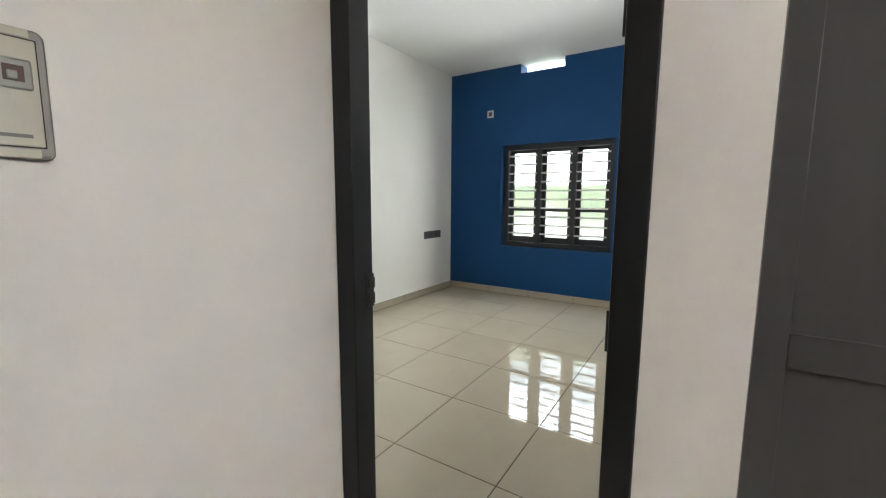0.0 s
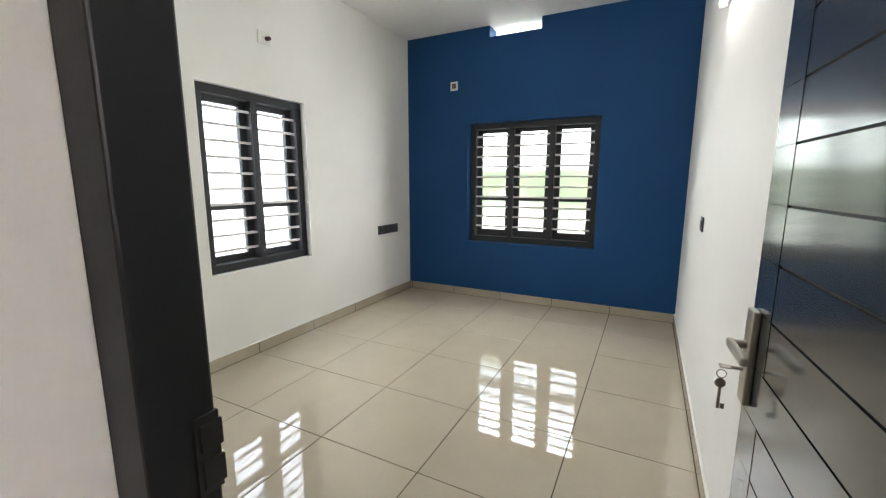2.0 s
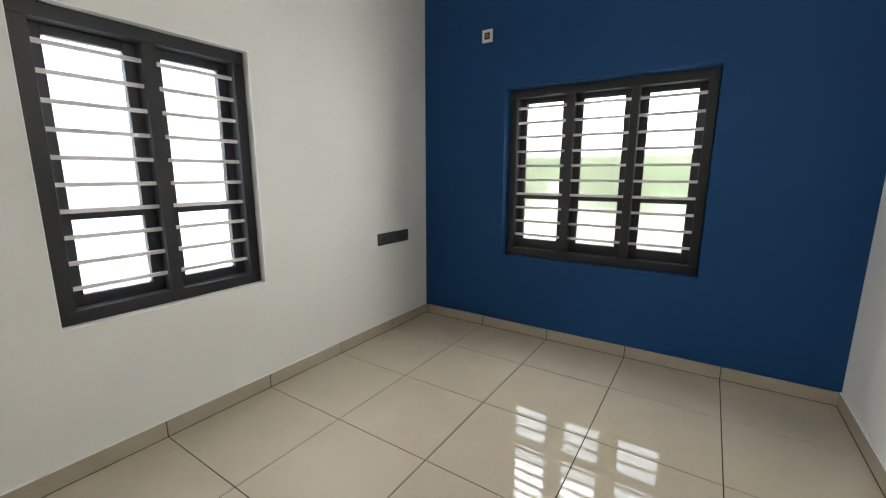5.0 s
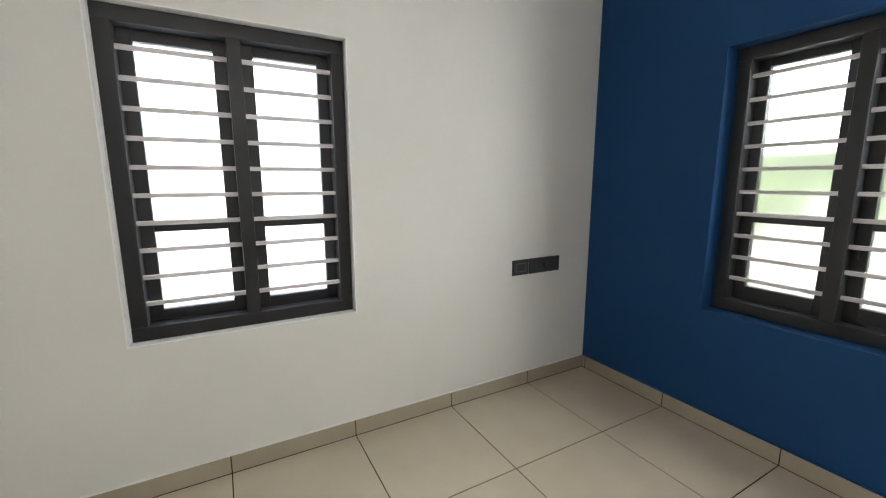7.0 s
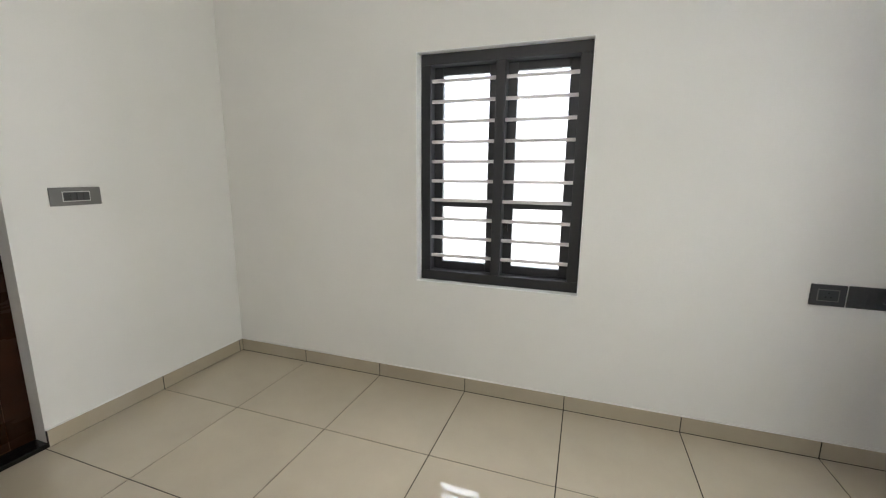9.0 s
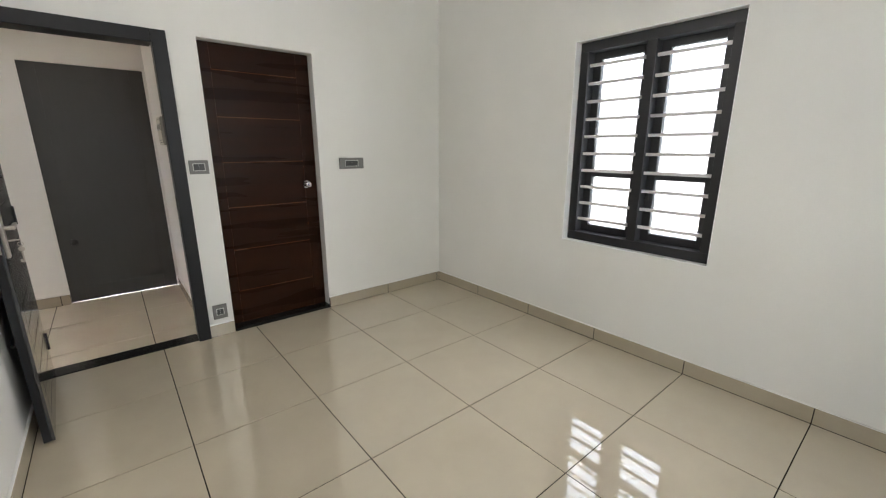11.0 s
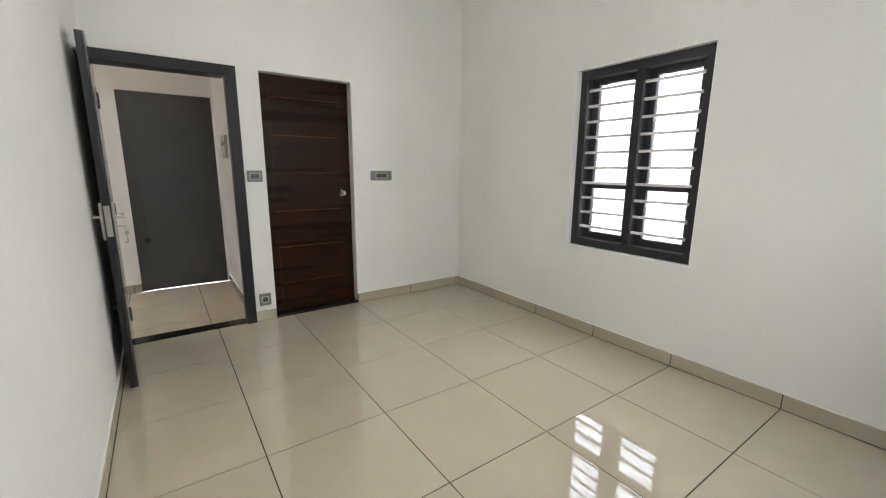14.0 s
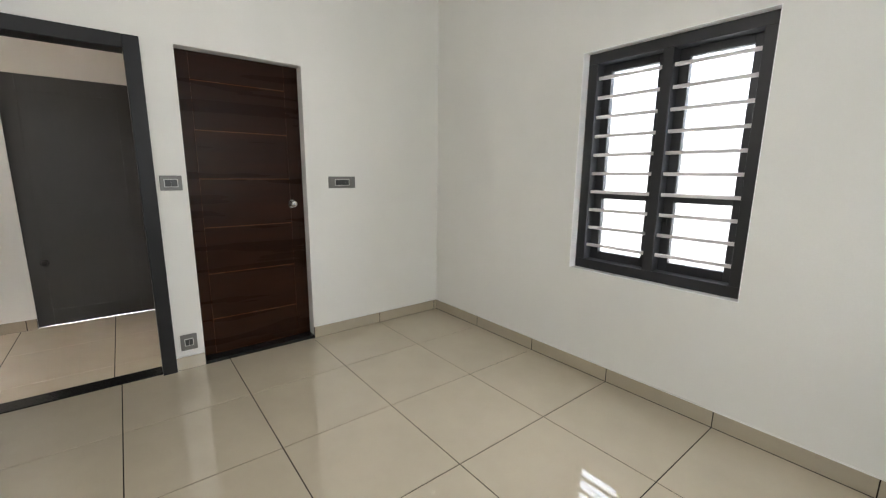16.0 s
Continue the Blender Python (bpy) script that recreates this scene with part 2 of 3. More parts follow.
D1 = (2.120, 3.038, 2.048)      # room door's frame: x0 x1 top
D2 = (1.192, 1.952, 2.046)      # brown door's opening
D3 = (3.210, 4.05, 2.055)       # grey door beside the room's door
bm = bmesh.new()   # door wall
block(bm, XW, D2[0], YC, YS, 0, H)
block(bm, D2[1], D1[0] - 0.003, YC, YS, 0, H)
block(bm, D2[0], D2[1], YC, YS, D2[2], H)
block(bm, D1[0] - 0.003, D1[1], YC, YS, D1[2], H)
structure("wall_south", bm, WHITE, "off-white painted wall with two door openings", "wall")

bm = bmesh.new()   # passage: wall of the next room with its door opening
block(bm, D1[1], D3[0], YC, YS, 0, H)
block(bm, D3[0], D3[1], YC, YS, D3[2], H)
block(bm, D3[1], 5.0, YC, YS, 0, H)
structure("wall_passage_north", bm, WHITE, "off-white painted passage wall with a door opening", "wall")

structure("wall_passage_west", B(XP - 0.15, XP, YP - 0.15, -0.058, 0, H), WHITE, "off-white painted side wall of the passage", "wall")
# unseen slab added to keep daylight from leaking round the brown door
structure("light_stop_behind_door", B(1.10, XP - 0.15, YC - 0.06, YC - 0.004, 0, 2.2), WHITE, "unseen slab added behind the brown door to block daylight", "wall")

DP = (2.142, 2.945, 2.022)      # far grey door in the passage
bm = bmesh.new()
block(bm, XP, DP[0], YP - 0.15, YP, 0, H)
block(bm, DP[1], 5.0, YP - 0.15, YP, 0, H)
block(bm, DP[0], DP[1], YP - 0.15, YP, DP[2], H)
structure("wall_passage_south", bm, WHITE, "off-white painted wall with a grey door", "wall")

bm = bmesh.new()   # passage's assumed end, unseen, with an opening for the fill lamp
block(bm, 5.0, 5.15, YP - 0.15, -1.01, 0, H)
block(bm, 5.0, 5.15, -0.69, YS, 0, H)
block(bm, 5.0, 5.15, -1.01, -0.69, 0, 1.86)
block(bm, 5.0, 5.15, -1.01, -0.69, 2.44, H)
structure("wall_passage_east", bm, WHITE, "unseen off-white end wall with an added opening for light", "wall")

structure("ceiling", B(-0.7, 5.15, -1.69, 4.85, H, H + 0.12), CEIL, "plain white painted concrete ceiling", "ceiling")
floor = structure("floor", B(-0.25, 5.15, -1.69, 4.37, -0.12, -0.0025), GROUT, "polished beige tile floor with dark grout lines", "floor")


# ---- windows ----
BAR_Z = [0.851 + 0.1155 * i for i in range(10)]
FR, MU = 0.060, 0.056


def place(axis, face, out, u0, u1, d0, d1, z0, z1):
    """Block limits in a window's own axes: u along the wall, d from its face outwards."""
    lo, hi = sorted((face + out * d0, face + out * d1))
    return (lo, hi, u0, u1, z0, z1) if axis == "x" else (u0, u1, lo, hi, z0, z1)


def window(name, axis, face, out, u0, u1, z0, z1, bays, inset, plaster, label):
    mid = (u0 + u1) / 2
    win = base(name, (face + out * 0.1, mid, z0) if axis == "x" else (mid, face + out * 0.1, z0), label, "window", kind="structure")

    def pc(a, b, c, d, e, f, bevel=0.003):
        return B(*place(axis, face, out, a, b, c + inset, d + inset, e, f), bevel=bevel)

    for a, b, c, d in ((u0, u0 + 0.019, z0, z1), (u1 - 0.012, u1, z0, z1), (u0 + 0.019, u1 - 0.012, z0, z0 + 0.016), (u0 + 0.019, u1 - 0.012, z1 - 0.011, z1)):
        part("plaster_margin", pc(a, b, 0.008, 0.085, c, d, 0), plaster, win, "painted plaster margin")
    if plaster is TRIM:      # freshly painted reveal between wall face and frame
        for a, b, c, d in ((u0, u0 + 0.004, z0, z1), (u1 - 0.004, u1, z0, z1), (u0 + 0.004, u1 - 0.004, z0, z0 + 0.004), (u0 + 0.004, u1 - 0.004, z1 - 0.004, z1)):
            part("reveal", B(*place(axis, face, out, a, b, -0.0015, inset + 0.008, c, d)), plaster, win, "bright white painted reveal")
    fd0, fd1 = 0.0, 0.090      # frame's depth
    z0, z1 = z0 + 0.005, z1 - 0.005
    u0, u1 = u0 + 0.013, u1 - 0.006
    part("frame_head", pc(u0, u1, fd0, fd1, z1 - FR, z1), CHAR, win)
    part("frame_sill", pc(u0, u1, fd0, fd1, z0, z0 + 0.060), CHAR, win)
    part("frame_jamb", pc(u0, u0 + FR, fd0, fd1, z0 + 0.060, z1 - FR), CHAR, win)
    part("frame_jamb", pc(u1 - FR, u1, fd0, fd1, z0 + 0.060, z1 - FR), CHAR, win)
    wide = (u1 - u0 - 2 * FR - (bays - 1) * MU) / bays
    zb, zt = z0 + 0.060, z1 - FR
    for k in range(bays):
        a = u0 + FR + k * (wide + MU)
        b = a + wide
        if k:
            part("mullion", pc(a - MU, a, fd0, fd1, zb, zt), CHAR, win)
        for z in BAR_Z:
            part("grille_bar", pc(a - 0.006, b + 0.006, 0.024, 0.038, z - 0.0095, z + 0.0095, 0.0015), BARS, win, "pale grey flat steel bar")
        # casement: stiles, rails and two frosted panes, shut against the frame's outer side
        sash = part("sash", pc(a - 0.010, a + 0.052, 0.076, 0.118, zb - 0.012, zt + 0.012), CHAR, win)
        part("stile", pc(b - 0.052, b + 0.010, 0.076, 0.118, zb - 0.012, zt + 0.012), CHAR, sash)
        part("bottom_rail", pc(a + 0.052, b - 0.052, 0.076, 0.118, zb - 0.012, 0.806), CHAR, sash)
        part("top_rail", pc(a + 0.052, b - 0.052, 0.076, 0.118, 1.930, zt + 0.012), CHAR, sash)
        part("mid_rail", pc(a + 0.052, b - 0.052, 0.076, 0.118, 1.154, 1.204), CHAR, sash)
        for c, d in ((0.806, 1.154), (1.204, 1.930)):
            pane = part("pane", pc(a + 0.050, b - 0.050, 0.094, 0.099, c - 0.002, d + 0.002, 0), GLASS, sash, "frosted glass pane")
            pane.visible_shadow = False
        # stay bar lying on the sill and a catch on the stile
        s = bmesh.new()
        pts = [(a + 0.03 + 0.25 * q, inset + 0.07 - 0.02 * math.sin(3 * q), zb + 0.004 + 0.012 * q * (1 - q)) for q in (0, 0.25, 0.5, 0.75, 1.0)]
        for p, q in zip(pts, pts[1:]):
            ends = [(face + out * w[1], w[0], w[2]) if axis == "x" else (w[0], face + out * w[1], w[2]) for w in (p, q)]
            rod(s, ends[0], ends[1], 0.003, segments=6)
        part("stay", s, IRON, sash, "thin black iron casement stay")
        c = b - 0.022 if k == 0 else a + 0.022
        lt = pc(c - 0.006, c + 0.006, 0.062, 0.076, 1.02, 1.065, 0.002)
        block(lt, *place(axis, face, out, c - 0.018, c + 0.004, inset + 0.056, inset + 0.064, 1.030, 1.040), bevel=0.002)
        part("catch", lt, IRON, sash, "small dark casement catch")
    return win


window("window_1", "x", XW, -1, *WL, 2, 0.046, TRIM, "charcoal two-bay window with pale horizontal grille bars, frosted panes")
window("window_2", "y", YN, 1, *WB, 3, 0.085, BLUE, "charcoal three-bay window with pale horizontal grille bars, frosted panes")


# ---- room door: frame, open leaf ----
df = base("door_frame_1", (2.56, -0.05, 0), "slate grey painted door frame round the doorway", "door frame", kind="structure")
fy0, fy1 = YC - 0.006, 0.032
JW = 0.076
jl = part("jamb", B(D1[0] - 0.002, D1[0] + JW, -0.056, fy1, 0, D1[2], bevel=0.004), GREY, df)
part("jamb", B(D1[1] - 0.062, D1[1], fy0, fy1, 0, D1[2], bevel=0.004), GREY, df)
part("head", B(D1[0] + JW, D1[1] - 0.062, fy0, fy1, D1[2] - 0.076, D1[2], bevel=0.004), GREY, df)
sx = D1[0] + JW
sk = B(sx - 0.004, sx + 0.003, 0.000, fy1 + 0.002, 0.950, 1.062, bevel=0.001)
block(sk, sx + 0.001, sx + 0.006, 0.006, fy1 + 0.005, 0.958, 0.998, bevel=0.002)
block(sk, sx + 0.001, sx + 0.006, 0.006, fy1 + 0.005, 1.012, 1.050, bevel=0.002)
part("strike_plate", sk, IRON, jl, "dark lock strike plate")
structure("threshold_1", B(D1[0] + JW + 0.001, D1[1] - 0.063, YC - 0.012, YS + 0.004, -0.003, 0.006, bevel=0.002), BLACK, "black granite threshold strip in the doorway", "threshold")

LX0, LX1, LY0, LY1, LZ0, LZ1 = 2.952, 2.993, 0.038, 0.765, 0.012, 1.968
leaf = base("door_1", (LX1, LY0, LZ0), "slate grey grooved door, standing open against the wall", "door", kind="structure")
GR, VG = 0.005, 0.655
rows = [0.990 + 0.110 * k for k in range(-8, 9)]
bm = bmesh.new()
# the face is boards between real grooves; a slab behind paints their shade dark
GE = 0.125      # where the grooves end, short of the hinge side
block(bm, LX0, LX0 + 0.010, LY0, GE, LZ0, LZ1)
lips = [LZ0] + rows + [LZ1]
for z0, z1 in zip(lips, lips[1:]):
    g0, g1 = (GR / 2 if z0 > LZ0 else 0), (GR / 2 if z1 < LZ1 else 0)
    beside_lock = abs(z1 - 0.990) < 0.001     # this board runs through to the lock edge
    block(bm, LX0, LX0 + 0.010, GE, LY1 if beside_lock else VG, z0 + g0, z1 - g1)
    if not beside_lock:
        block(bm, LX0, LX0 + 0.010, VG + GR, LY1, z0 - (0 if z0 == LZ0 else 0.001), z1 + (0 if z1 == LZ1 else 0.001))
part("face_boards", bm, SATIN, leaf, "slate grey face with horizontal grooves")
part("core", B(LX0 + 0.0065, LX0 + 0.012, LY0 + 0.002, LY1 - 0.002, LZ0 + 0.002, LZ1 - 0.002), RECESS_SHADE, leaf)
bm = B(LX0 + 0.012, LX1, LY0, LY1, LZ0, LZ1, bevel=0.0015)
part("back_panel", bm, GREY, leaf)


def lever(side, plate_x, parent):
    """Back plate and lever handle on one face; side -1 towards the room, +1 towards the wall."""
    x = plate_x
    lo, hi = sorted((x, x + side * 0.014))
    pl = part("handle_plate", B(lo, hi, 0.712, 0.754, 0.900, 1.104, bevel=0.003), STEEL, parent, "brushed steel lock plate")
    h = bmesh.new()
    rod(h, (x + side * 0.008, 0.735, 1.026), (x + side * 0.046, 0.735, 1.026), 0.009)
    lo, hi = sorted((x + side * 0.034, x + side * 0.048))
    block(h, lo, hi, 0.628, 0.745, 1.017, 1.035, bevel=0.004)
    part("lever", h, STEEL, pl, "brushed steel lever", smooth=False)
    return pl


pl = lever(-1, LX0, leaf)
k = bmesh.new()
rod(k, (LX0 - 0.010, 0.735, 0.972), (LX0 - 0.036, 0.735, 0.972), 0.004)
block(k, LX0 - 0.056, LX0 - 0.034, 0.724, 0.746, 0.9705, 0.9735, bevel=0.002)
part("key", k, STEEL, pl, "steel key in the lock")
k = bmesh.new()
ring(k, (LX0 - 0.050, 0.735, 0.954), 1, 0.009, 0.0012)
part("key_ring", k, STEEL, pl)
k = bmesh.new()
ball(k, (LX0 - 0.050, 0.737, 0.932), 0.0108, 1, 0.28, 1.05)
block(k, LX0 - 0.0530, LX0 - 0.0470, 0.735, 0.739, 0.872, 0.924, bevel=0.0015)
block(k, LX0 - 0.0460, LX0 - 0.0380, 0.735, 0.739, 0.873, 0.886, bevel=0.001)
part("spare_key", k, STEEL, pl, "second key hanging from the ring")
lever(1, LX1, leaf)
part("latch_plate", B(LX0 + 0.008, LX1 - 0.006, LY1 - 0.002, LY1 + 0.002, 0.92, 1.09, bevel=0.0015), STEEL, leaf, "steel lock fore-end plate on the edge")
for z in (0.50, 1.86):
    t = B(LX1, LX1 + 0.006, 0.61, 0.75, z, z + 0.030, bevel=0.002)
    rod(t, (LX1 + 0.012, 0.60, z + 0.015), (LX1 + 0.012, 0.77, z + 0.015), 0.006)
    part("tower_bolt", t, IRON, leaf, "dark tower bolt")
for z in (0.25, 1.0, 1.72):
    t = bmesh.new()
    rod(t, (LX0 - 0.002, LY0 - 0.002, z - 0.05), (LX0 - 0.002, LY0 - 0.002, z + 0.05), 0.006)
    part("hinge", t, GREY, leaf, "painted butt hinge")
leaf.rotation_euler[2] = radians(3.4)   # not quite flat against the wall

# ---- brown door ----
bd = base("door_2", (1.57, -0.098, 0), "closed dark brown laminate door with fine horizontal grooves", "door", kind="structure")
ly0, ly1 = YC + 0.002, -0.083
x0, x1, z0, z1 = D2[0] + 0.002, D2[1] - 0.002, 0.026, D2[2] - 0.002
px0, px1 = 1.292, 1.872
part("door_core", B(x0, x1, ly0, ly1 - 0.004, z0, z1), WOODLINE, bd)
part("stile", B(x0, px0 - 0.0015, ly1 - 0.006, ly1, z0, z1, bevel=0.001), WOOD, bd)
part("stile", B(px1 + 0.0015, x1, ly1 - 0.006, ly1, z0, z1, bevel=0.001), WOOD, bd)
gz = [z0, 0.278, 0.604, 0.925, 1.252, 1.565, 1.873, z1 + 0.003]
for a, b in zip(gz, gz[1:]):
    part("board", B(px0, px1, ly1 - 0.006, ly1 - 0.0005, a + 0.003, b - 0.003, bevel=0.0012), WOOD, bd)
kn = bmesh.new()
rod(kn, (1.282, ly1, 1.068), (1.282, ly1 + 0.006, 1.068), 0.030, segments=24)
part("rose", kn, CHROME, bd, "chrome rose", smooth=False)
kn = bmesh.new()
rod(kn, (1.282, ly1 + 0.006, 1.068), (1.282, ly1 + 0.035, 1.068), 0.011)
ball(kn, (1.282, ly1 + 0.048, 1.068), 0.025, 1, 0.75, 1)
part("knob", kn, CHROME, bd, "round chrome knob", smooth=True)
structure("threshold_2", B(D2[0] + 0.001, D2[1] - 0.001, YC + 0.002, YS + 0.012, -0.003, 0.024, bevel=0.003), BLACK, "black granite threshold under the brown door", "threshold")


# ---- grey panelled doors of the passage ----
def panel_door(name, x0, x1, y, side, z0, z1, panels, label, knob=None, stile=0.105, sunk=0.0035):
    """A framed leaf in a y plane; side is the way its seen face looks."""
    th = 0.035
    d = base(name, ((x0 + x1) / 2, y, z0), label, "door", kind="structure")

    def slab(a, b, c, e, t0, t1, bevel=0.002):
        lo, hi = sorted((y - side * t0, y - side * t1))
        return B(a, b, lo, hi, c, e, bevel=bevel)

    part("stile", slab(x0, x0 + stile, z0, z1, 0, th, 0.001), PGREY, d)
    part("stile", slab(x1 - stile, x1, z0, z1, 0, th), PGREY, d)
    edges = [z0] + [v for p in panels for v in p] + [z1]
    for a, b in zip(edges[0::2], edges[1::2]):
        part("rail", slab(x0 + stile, x1 - stile, a, b, 0.0003, th), PGREY, d)
    for a, b in panels:
        part("panel", slab(x0 + stile - 0.004, x1 - stile + 0.004, a - 0.004, b + 0.004, sunk, th - 0.004, 0), PGREY, d)
    if knob:
        kb = bmesh.new()
        rod(kb, (knob[0], y, knob[1]), (knob[0], y + side * 0.008, knob[1]), 0.030, segments=20)
        rod(kb, (knob[0], y + side * 0.008, knob[1]), (knob[0], y + side * 0.030, knob[1]), 0.012)
        ball(kb, (knob[0], y + side * 0.036, knob[1]), 0.022, 1, 0.7, 1)
        part("knob", kb, IRON, d, "small black round knob", smooth=True)
    return d


panel_door("door_3", DP[0] - 0.001, DP[1] + 0.001, YP - 0.012, 1, 0.005, DP[2] + 0.001, [(0.14, 1.02), (1.03, 1.90)],
           "closed plain grey panelled door with light under it", (2.842, 0.545), sunk=0.0015)
panel_door("door_4", D3[0] + 0.003, D3[1] - 0.003, YC + 0.014, -1, 0.015, D3[2] - 0.003, [(0.14, 1.030), (1.090, 1.92)],
           "closed grey panelled door beside the doorway", None, 0.046, 0.010)


# ---- skirting ----
def baseboard(name, axis, face, side, u0, u1, joints, label):
    """Tile skirting: a dark bed with tile pieces, side is the way it faces."""
    lo, hi = sorted((face, face + side * 0.0128))
    args = (lo, hi, u0, u1, 0, 0.086) if axis == "x" else (u0, u1, lo, hi, 0, 0.086)
    bb = structure(name, B(*args), GROUT, label, "skirting")
    cuts = [u0] + [j for j in joints if u0 + 0.02 < j < u1 - 0.02] + [u1]
    lo, hi = sorted((face + side * 0.001, face + side * 0.014))
    for a, b in zip(cuts, cuts[1:]):
        a, b = a + 0.002, b - 0.002
        args = (lo, hi, a, b, 0.001, 0.088) if axis == "x" else (a, b, lo, hi, 0.001, 0.088)
        part("skirting_tile", B(*args, bevel=0.0015, segments=1), SKIRT, bb)
    lo, hi = sorted((face, face + side * 0.0125))
    args = (lo, hi, u0, u1, 0.0885, 0.0935) if axis == "x" else (u0, u1, lo, hi, 0.0885, 0.0935)
    part("paint_bead", B(*args, bevel=0.002), WHITE if name != "baseboard_north" else BLUE, bb, "thin painted plaster edge over the tiles")


JX = [0.602 * i for i in range(0, 9)]
JY = [0.602 * j for j in range(-2, 7)]
SL = "polished beige tile skirting along the wall"
baseboard("baseboard_west", "x", XW, 1, YS + 0.014, YN - 0.014, JY, SL)
baseboard("baseboard_north", "y", YN, -1, XW, XE, JX, SL)
baseboard("baseboard_east", "x", XE, -1, YS + 0.014, YN - 0.014, JY, SL)
baseboard("baseboard_south_a", "y", YS, 1, XW, D2[0], JX, SL)
baseboard("baseboard_south_b", "y", YS, 1, D2[1], D1[0], [], SL)
baseboard("baseboard_passage_west", "x", XP, 1, YP, YC - 0.007, JY, SL)
baseboard("baseboard_passage_south", "y", YP, 1, DP[1], 5.0, JX, SL)
baseboard("baseboard_passage_north", "y", YC, -1, D1[1], D3[0], [], SL)


# ---- switch plates, sockets, boxes ----
def plate(name, axis, face, side, u0, u1, z0, z1, colour, kind, label, category):
    um, zm = (u0 + u1) / 2, (z0 + z1) / 2
    th = base(name, (face, um, z0) if axis == "x" else (um, face, z0), label, category)

    def sl(a, b, d0, d1, c, e, bevel):
        lo, hi = sorted((face + side * d0, face + side * d1))
        return B(*((lo, hi, a, b, c, e) if axis == "x" else (a, b, lo, hi, c, e)), bevel=bevel)

    part("cover_plate", sl(u0, u1, 0, 0.009, z0, z1, 0.003), colour, th)
    w, h = u1 - u0, z1 - z0
    mu, mz = {"wide": (0.055, 0.024), "single": (0.025, (h - 0.042) / 2), "socket": (0.030, 0.026), "dark": (0.022, 0.014)}[kind]
    if kind in ("wide", "single"):
        part("rim", sl(u0 + mu - 0.004, u1 - mu + 0.004, 0.008, 0.0105, z0 + mz - 0.004, z1 - mz + 0.004, 0.001), RIM if colour is PLATE_L else ROCKER, th, "thin rim round the rockers")
        n = 4 if kind == "wide" else 2
        for i in range(n):
            a = u0 + mu + (w - 2 * mu) * i / n
            part("rocker", sl(a + 0.0005, a + (w - 2 * mu) / n - 0.0005, 0.009, 0.0135, z0 + mz, z1 - mz, 0.0015), ROCKER if colour is PLATE_L else PLATE, th)
    elif kind == "socket":
        part("rim", sl(u0 + mu - 0.004, u1 - mu + 0.004, 0.008, 0.0105, z0 + mz - 0.004, z1 - mz + 0.004, 0.001), RIM if colour is PLATE_L else PLATE_L, th)
        part("insert", sl(u0 + mu, u1 - mu, 0.009, 0.012, z0 + mz, z1 - mz, 0.001), ROCKER, th)
        for du, dz in ((0, 0.012), (-0.010, -0.008), (0.010, -0.008)):
            part("pin_hole", sl(um + du - 0.0035, um + du + 0.0035, 0.0115, 0.0125, zm + dz - 0.0035, zm + dz + 0.0035, 0), RECESS_SHADE, th)
    else:
        # two rockers, a round fan regulator and a blank module in a shallow well
        part("module_frame", sl(u0 + mu, u1 - mu, 0.0085, 0.0100, z0 + mz, z1 - mz, 0.0006), ROCKER, th)
        for i in range(2):
            a = u0 + mu + 0.006 + 0.036 * i
            part("rocker", sl(a, a + 0.034, 0.0095, 0.0135, z0 + mz + 0.006, z1 - mz - 0.006, 0.002), PLATE, th)
        dial, at = bmesh.new(), u0 + mu + 0.116
        ends = [(face + side * d, at, zm) if axis == "x" else (at, face + side * d, zm) for d in (0.009, 0.024)]
        rod(dial, ends[0], ends[1], 0.023, 0.020, 24)
        part("regulator_dial", dial, PLATE, th, "round black fan regulator dial")
        part("blank", sl(u1 - mu - 0.058, u1 - mu - 0.006, 0.0095, 0.0110, z0 + mz + 0.006, z1 - mz - 0.006, 0.001), PLATE, th)
    return th


plate("socket_plate", "x", XW, 1, 3.464, 3.598, 0.769, 0.870, PLATE, "socket", "graphite power socket plate on the white wall", "socket")
plate("switch_plate", "x", XW, 1, 3.604, 3.866, 0.769, 0.871, PLATE, "dark", "wide graphite switch plate beside the socket", "switch")
plate("switch_plate", "y", YS, 1, 0.800, 1.023, 1.183, 1.273, PLATE_L, "wide", "wide grey switch plate with silver rim beside brown door", "switch")
plate("switch_plate", "y", YS, 1, 1.981, 2.097, 1.183, 1.274, PLATE_L, "single", "small grey switch plate between the two doors", "switch")
plate("switch_plate", "y", YS, 1, 1.990, 2.084, 0.130, 0.238, PLATE_L, "single", "small grey switch plate low between the doors", "switch")
plate("switch_plate", "x", XE, -1, 2.645, 2.755, 1.062, 1.152, PLATE, "single", "graphite switch plate on the white wall", "switch")

hb = base("light_point", (XW, 2.06, 2.41), "white square wall light point with maroon bulb holder", "light fitting")
part("back_plate", B(XW, XW + 0.010, 1.998, 2.108, 2.405, 2.500, bevel=0.003), WPLAST, hb)
q = bmesh.new()
rod(q, (XW + 0.008, 2.075, 2.452), (XW + 0.045, 2.075, 2.449), 0.017, 0.015, 18)
part("bulb_holder", q, MAROON, hb, "maroon bulb holder", smooth=False)
q = bmesh.new()
rod(q, (XW + 0.009, 2.040, 2.455), (XW + 0.014, 2.040, 2.455), 0.004, segments=8)
part("screw", q, STEEL, hb)

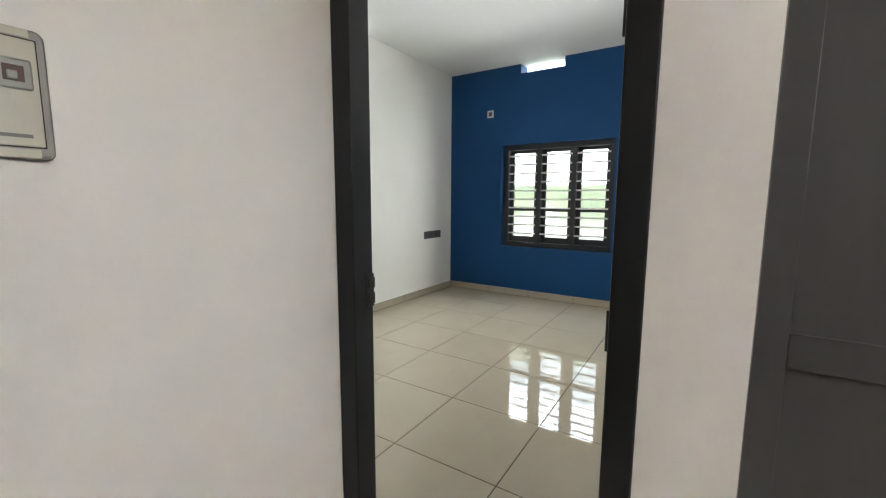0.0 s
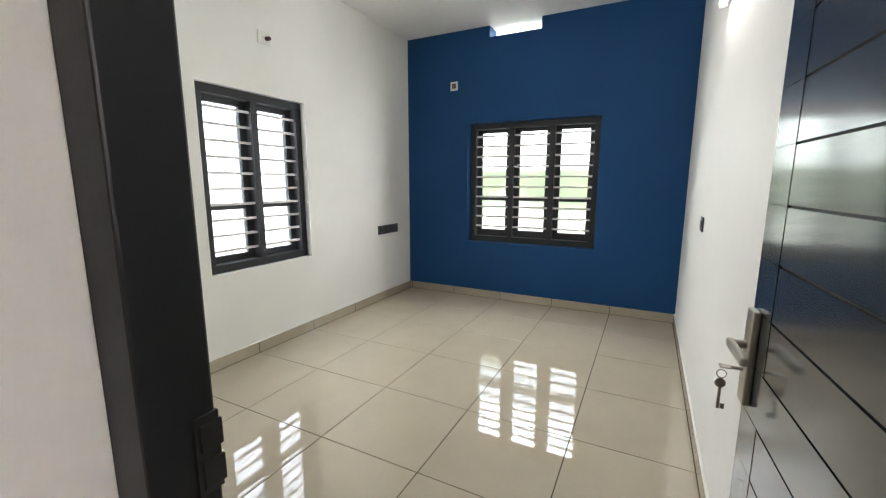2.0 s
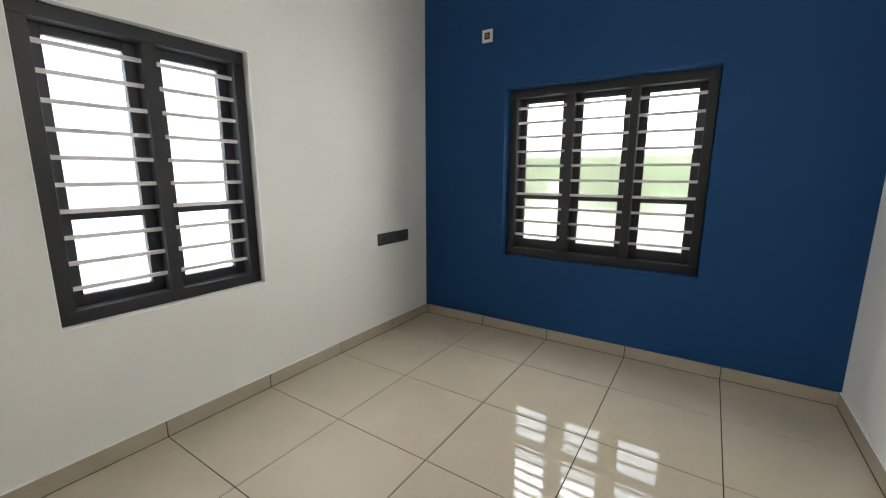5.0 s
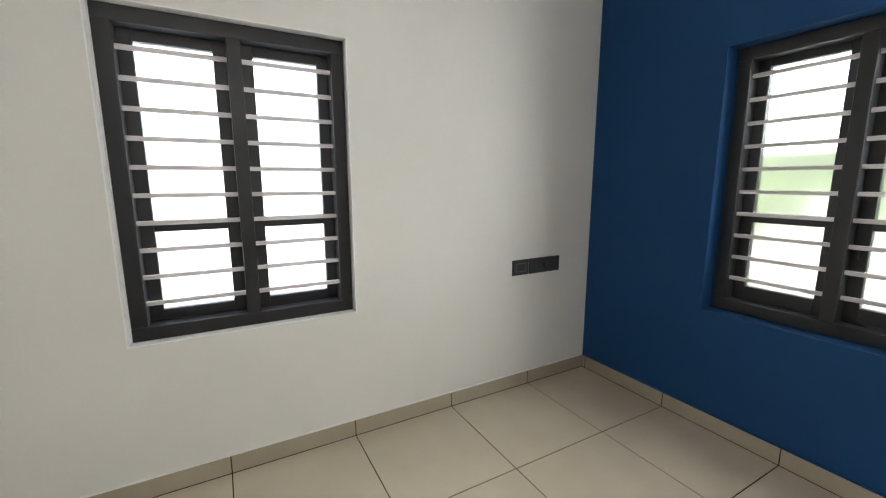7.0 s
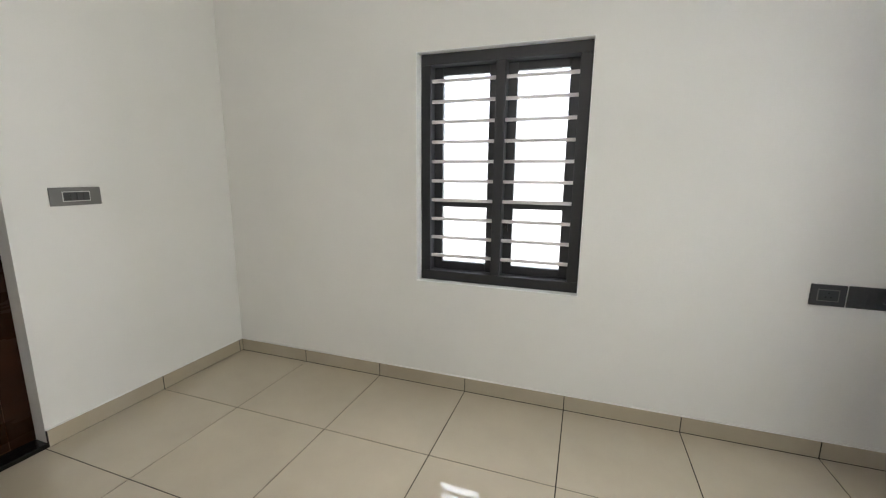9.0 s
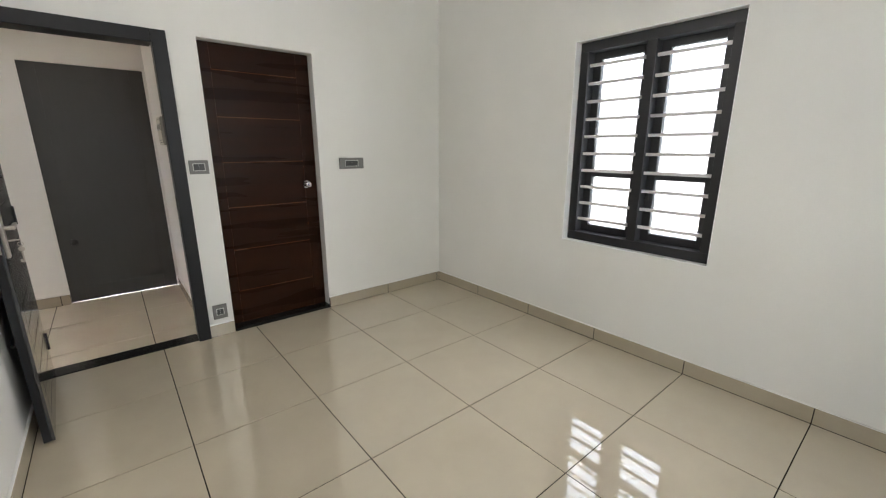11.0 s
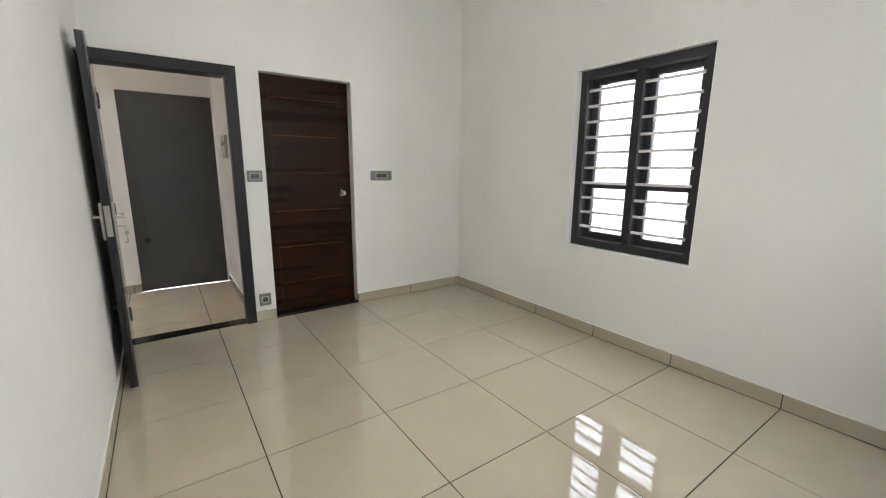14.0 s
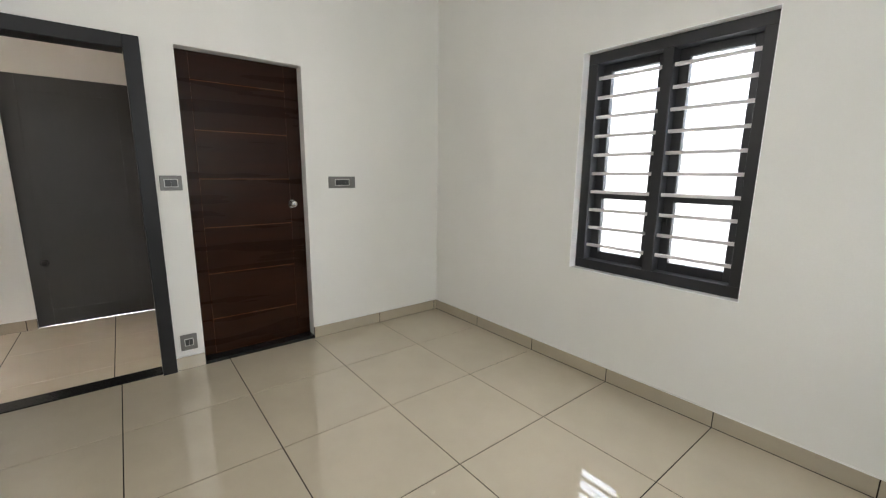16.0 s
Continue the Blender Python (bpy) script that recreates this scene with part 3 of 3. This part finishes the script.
ap = base("ac_point", (0.587, YN, 2.41), "small white square outlet plate on the blue wall", "outlet")
part("cover_plate", B(0.541, 0.633, YN - 0.010, YN, 2.410, 2.508, bevel=0.003), WPLAST, ap)
part("socket_insert", B(0.563, 0.611, YN - 0.013, YN - 0.009, 2.432, 2.484, bevel=0.002), MAROON, ap, "brownish grey insert")
part("pin_cover", B(0.575, 0.599, YN - 0.0155, YN - 0.0125, 2.445, 2.471, bevel=0.001), PLATE_L, ap)

# distribution board on the passage's side wall
db = base("distribution_board", (XP, -0.87, 1.378), "cream steel distribution board with a switch window", "fuse box")
bx = XP + 0.023
part("housing", B(XP, bx, -0.998, -0.724, 1.376, 1.594, bevel=0.014, segments=4), BOXEDGE, db, "grey rounded edging")
part("door_seam", B(bx - 0.002, bx + 0.0012, -0.985, -0.737, 1.396, 1.576), RECESS_SHADE, db, "dark sheet painting the shade in the gap round the lid")
part("door_panel", B(bx - 0.002, bx + 0.004, -0.983, -0.739, 1.398, 1.574, bevel=0.002), BOXPAINT, db, "greenish cream steel lid")
part("top_cover", B(bx - 0.006, bx + 0.0015, -0.983, -0.745, 1.578, 1.591, bevel=0.001), BOXPAINT, db)
part("bottom_cover", B(bx - 0.006, bx + 0.0015, -0.983, -0.745, 1.379, 1.394, bevel=0.001), BOXPAINT, db)
part("window_bezel", B(bx + 0.003, bx + 0.007, -0.958, -0.747, 1.491, 1.540, bevel=0.0035, segments=3), BOXEDGE, db, "grey raised switch window surround")
for i in range(4):
    well = part("breaker_well", B(bx + 0.0068, bx + 0.0074, -0.783 - 0.045 * i, -0.757 - 0.045 * i, 1.503, 1.529), MAROON, db, "dark brown breaker recess")
    part("breaker", B(bx + 0.007, bx + 0.012, -0.778 - 0.045 * i, -0.766 - 0.045 * i, 1.506, 1.519, bevel=0.001), BOXEDGE, well)
part("label_strip", B(bx + 0.003, bx + 0.005, -0.953, -0.754, 1.412, 1.418, bevel=0), PLATE_L, db)

# tube light on the east wall
tl = base("tube_light", (XE, 1.9, 2.33), "lit white LED tube batten on the wall", "lamp")
part("batten", B(XE - 0.024, XE, 1.30, 2.52, 2.300, 2.330, bevel=0.003), WPLAST, tl)
q = bmesh.new()
rod(q, (XE - 0.036, 1.32, 2.313), (XE - 0.036, 2.50, 2.313), 0.014, segments=16)
part("tube", q, LED, tl, "glowing tube", smooth=False)
for y in (1.30, 2.50):
    part("end_cap", B(XE - 0.054, XE - 0.002, y, y + 0.020, 2.297, 2.331, bevel=0.004), WPLAST, tl)

# ---- outdoors ----
structure("ground", B(-400, 400, -400, 400, -0.42, -0.30), SOIL, "sandy ground round the house", "ground")
structure("pavement", B(1.6, 5.6, -4.2, YP - 0.15, -0.20, -0.004), PAVE, "pale paved porch behind the far door", "pavement")


def tree(name, x, y, height, spread, seed, label):
    rnd = random.Random(seed)
    th = base(name, (x, y, -0.30), label, "tree", group="trees outside the windows")
    t = bmesh.new()
    rod(t, (x, y, -0.32), (x + 0.05, y, height * 0.45), 0.09, 0.06, 10)
    tips = []
    for i in range(7):
        a = i * 2.4 + rnd.random()
        tip = (x + math.cos(a) * spread * 0.6, y + math.sin(a) * spread * 0.6, height * (0.55 + 0.4 * rnd.random()))
        rod(t, (x + 0.03, y, height * (0.25 + 0.03 * i)), tip, 0.04, 0.012, 8)
        tips.append(tip)
    part("trunk", t, BARK, th)
    vs, fs = [], []
    for i in range(2600):
        c = Vector(rnd.choice(tips)) + Vector((rnd.gauss(0, 1), rnd.gauss(0, 1), rnd.gauss(0, 0.8))) * spread * 0.28
        d = Vector((rnd.gauss(0, 1), rnd.gauss(0, 1), rnd.gauss(0, 0.6))).normalized()
        e = d.cross(Vector((rnd.random(), rnd.random(), rnd.random()))).normalized()
        L, n = 0.07 + 0.09 * rnd.random(), len(vs)
        vs += [c - d * L, c + e * L * 0.35, c + d * L, c - e * L * 0.35]
        fs.append((n, n + 1, n + 2, n + 3))
    me = bpy.data.meshes.new("crown")
    me.from_pydata([tuple(v) for v in vs], [], fs)
    me.materials.append(LEAF)
    cr = new("crown", me)
    cr.parent = th
    cr.location = -AT[th]


tree("tree", -0.15, 6.7, 2.15, 0.62, 3, "leafy green garden tree seen through frosted glass")
tree("tree", 0.95, 7.6, 1.75, 0.75, 5, "low leafy green shrub seen through frosted glass")
tree("tree", 2.6, 9.5, 1.7, 1.1, 8, "low leafy green shrub seen through frosted glass")
tree("tree", -2.2, 8.6, 2.2, 1.1, 11, "leafy green garden tree seen through frosted glass")

# ---- floor tiles ----
JW2 = 0.0027
xs = [XW + 0.014, 0.602, 1.204, 1.806, 2.408, XE - 0.014]
ys = [YS, 0.602, 1.204, 1.806, 2.408, 3.010, 3.612, YN - 0.014]
shared = {}


def floor_tile(x0, x1, y0, y1):
    x0, x1, y0, y1 = x0 + JW2, x1 - JW2, y0 + JW2, y1 - JW2
    key = (round(x1 - x0, 3), round(y1 - y0, 3))
    if key not in shared:
        shared[key] = mesh_of("tile", B(-key[0] / 2, key[0] / 2, -key[1] / 2, key[1] / 2, -0.009, 0, bevel=0.0004, segments=1), TILE)
    ob = new("tile", shared[key])
    ob.parent = floor
    ob.location = ((x0 + x1) / 2, (y0 + y1) / 2, 0)


for a, b in zip(xs, xs[1:]):
    for c, d in zip(ys, ys[1:]):
        floor_tile(a, b, c, d)
pxs = [XP + 0.011, 2.445, 3.047, 3.649, 4.251, 4.853]
pys = [YP - 0.14, -0.945, -0.343, YC - 0.012]
for a, b in zip(pxs, pxs[1:]):
    for c, d in zip(pys, pys[1:]):
        floor_tile(a, b, c, d)
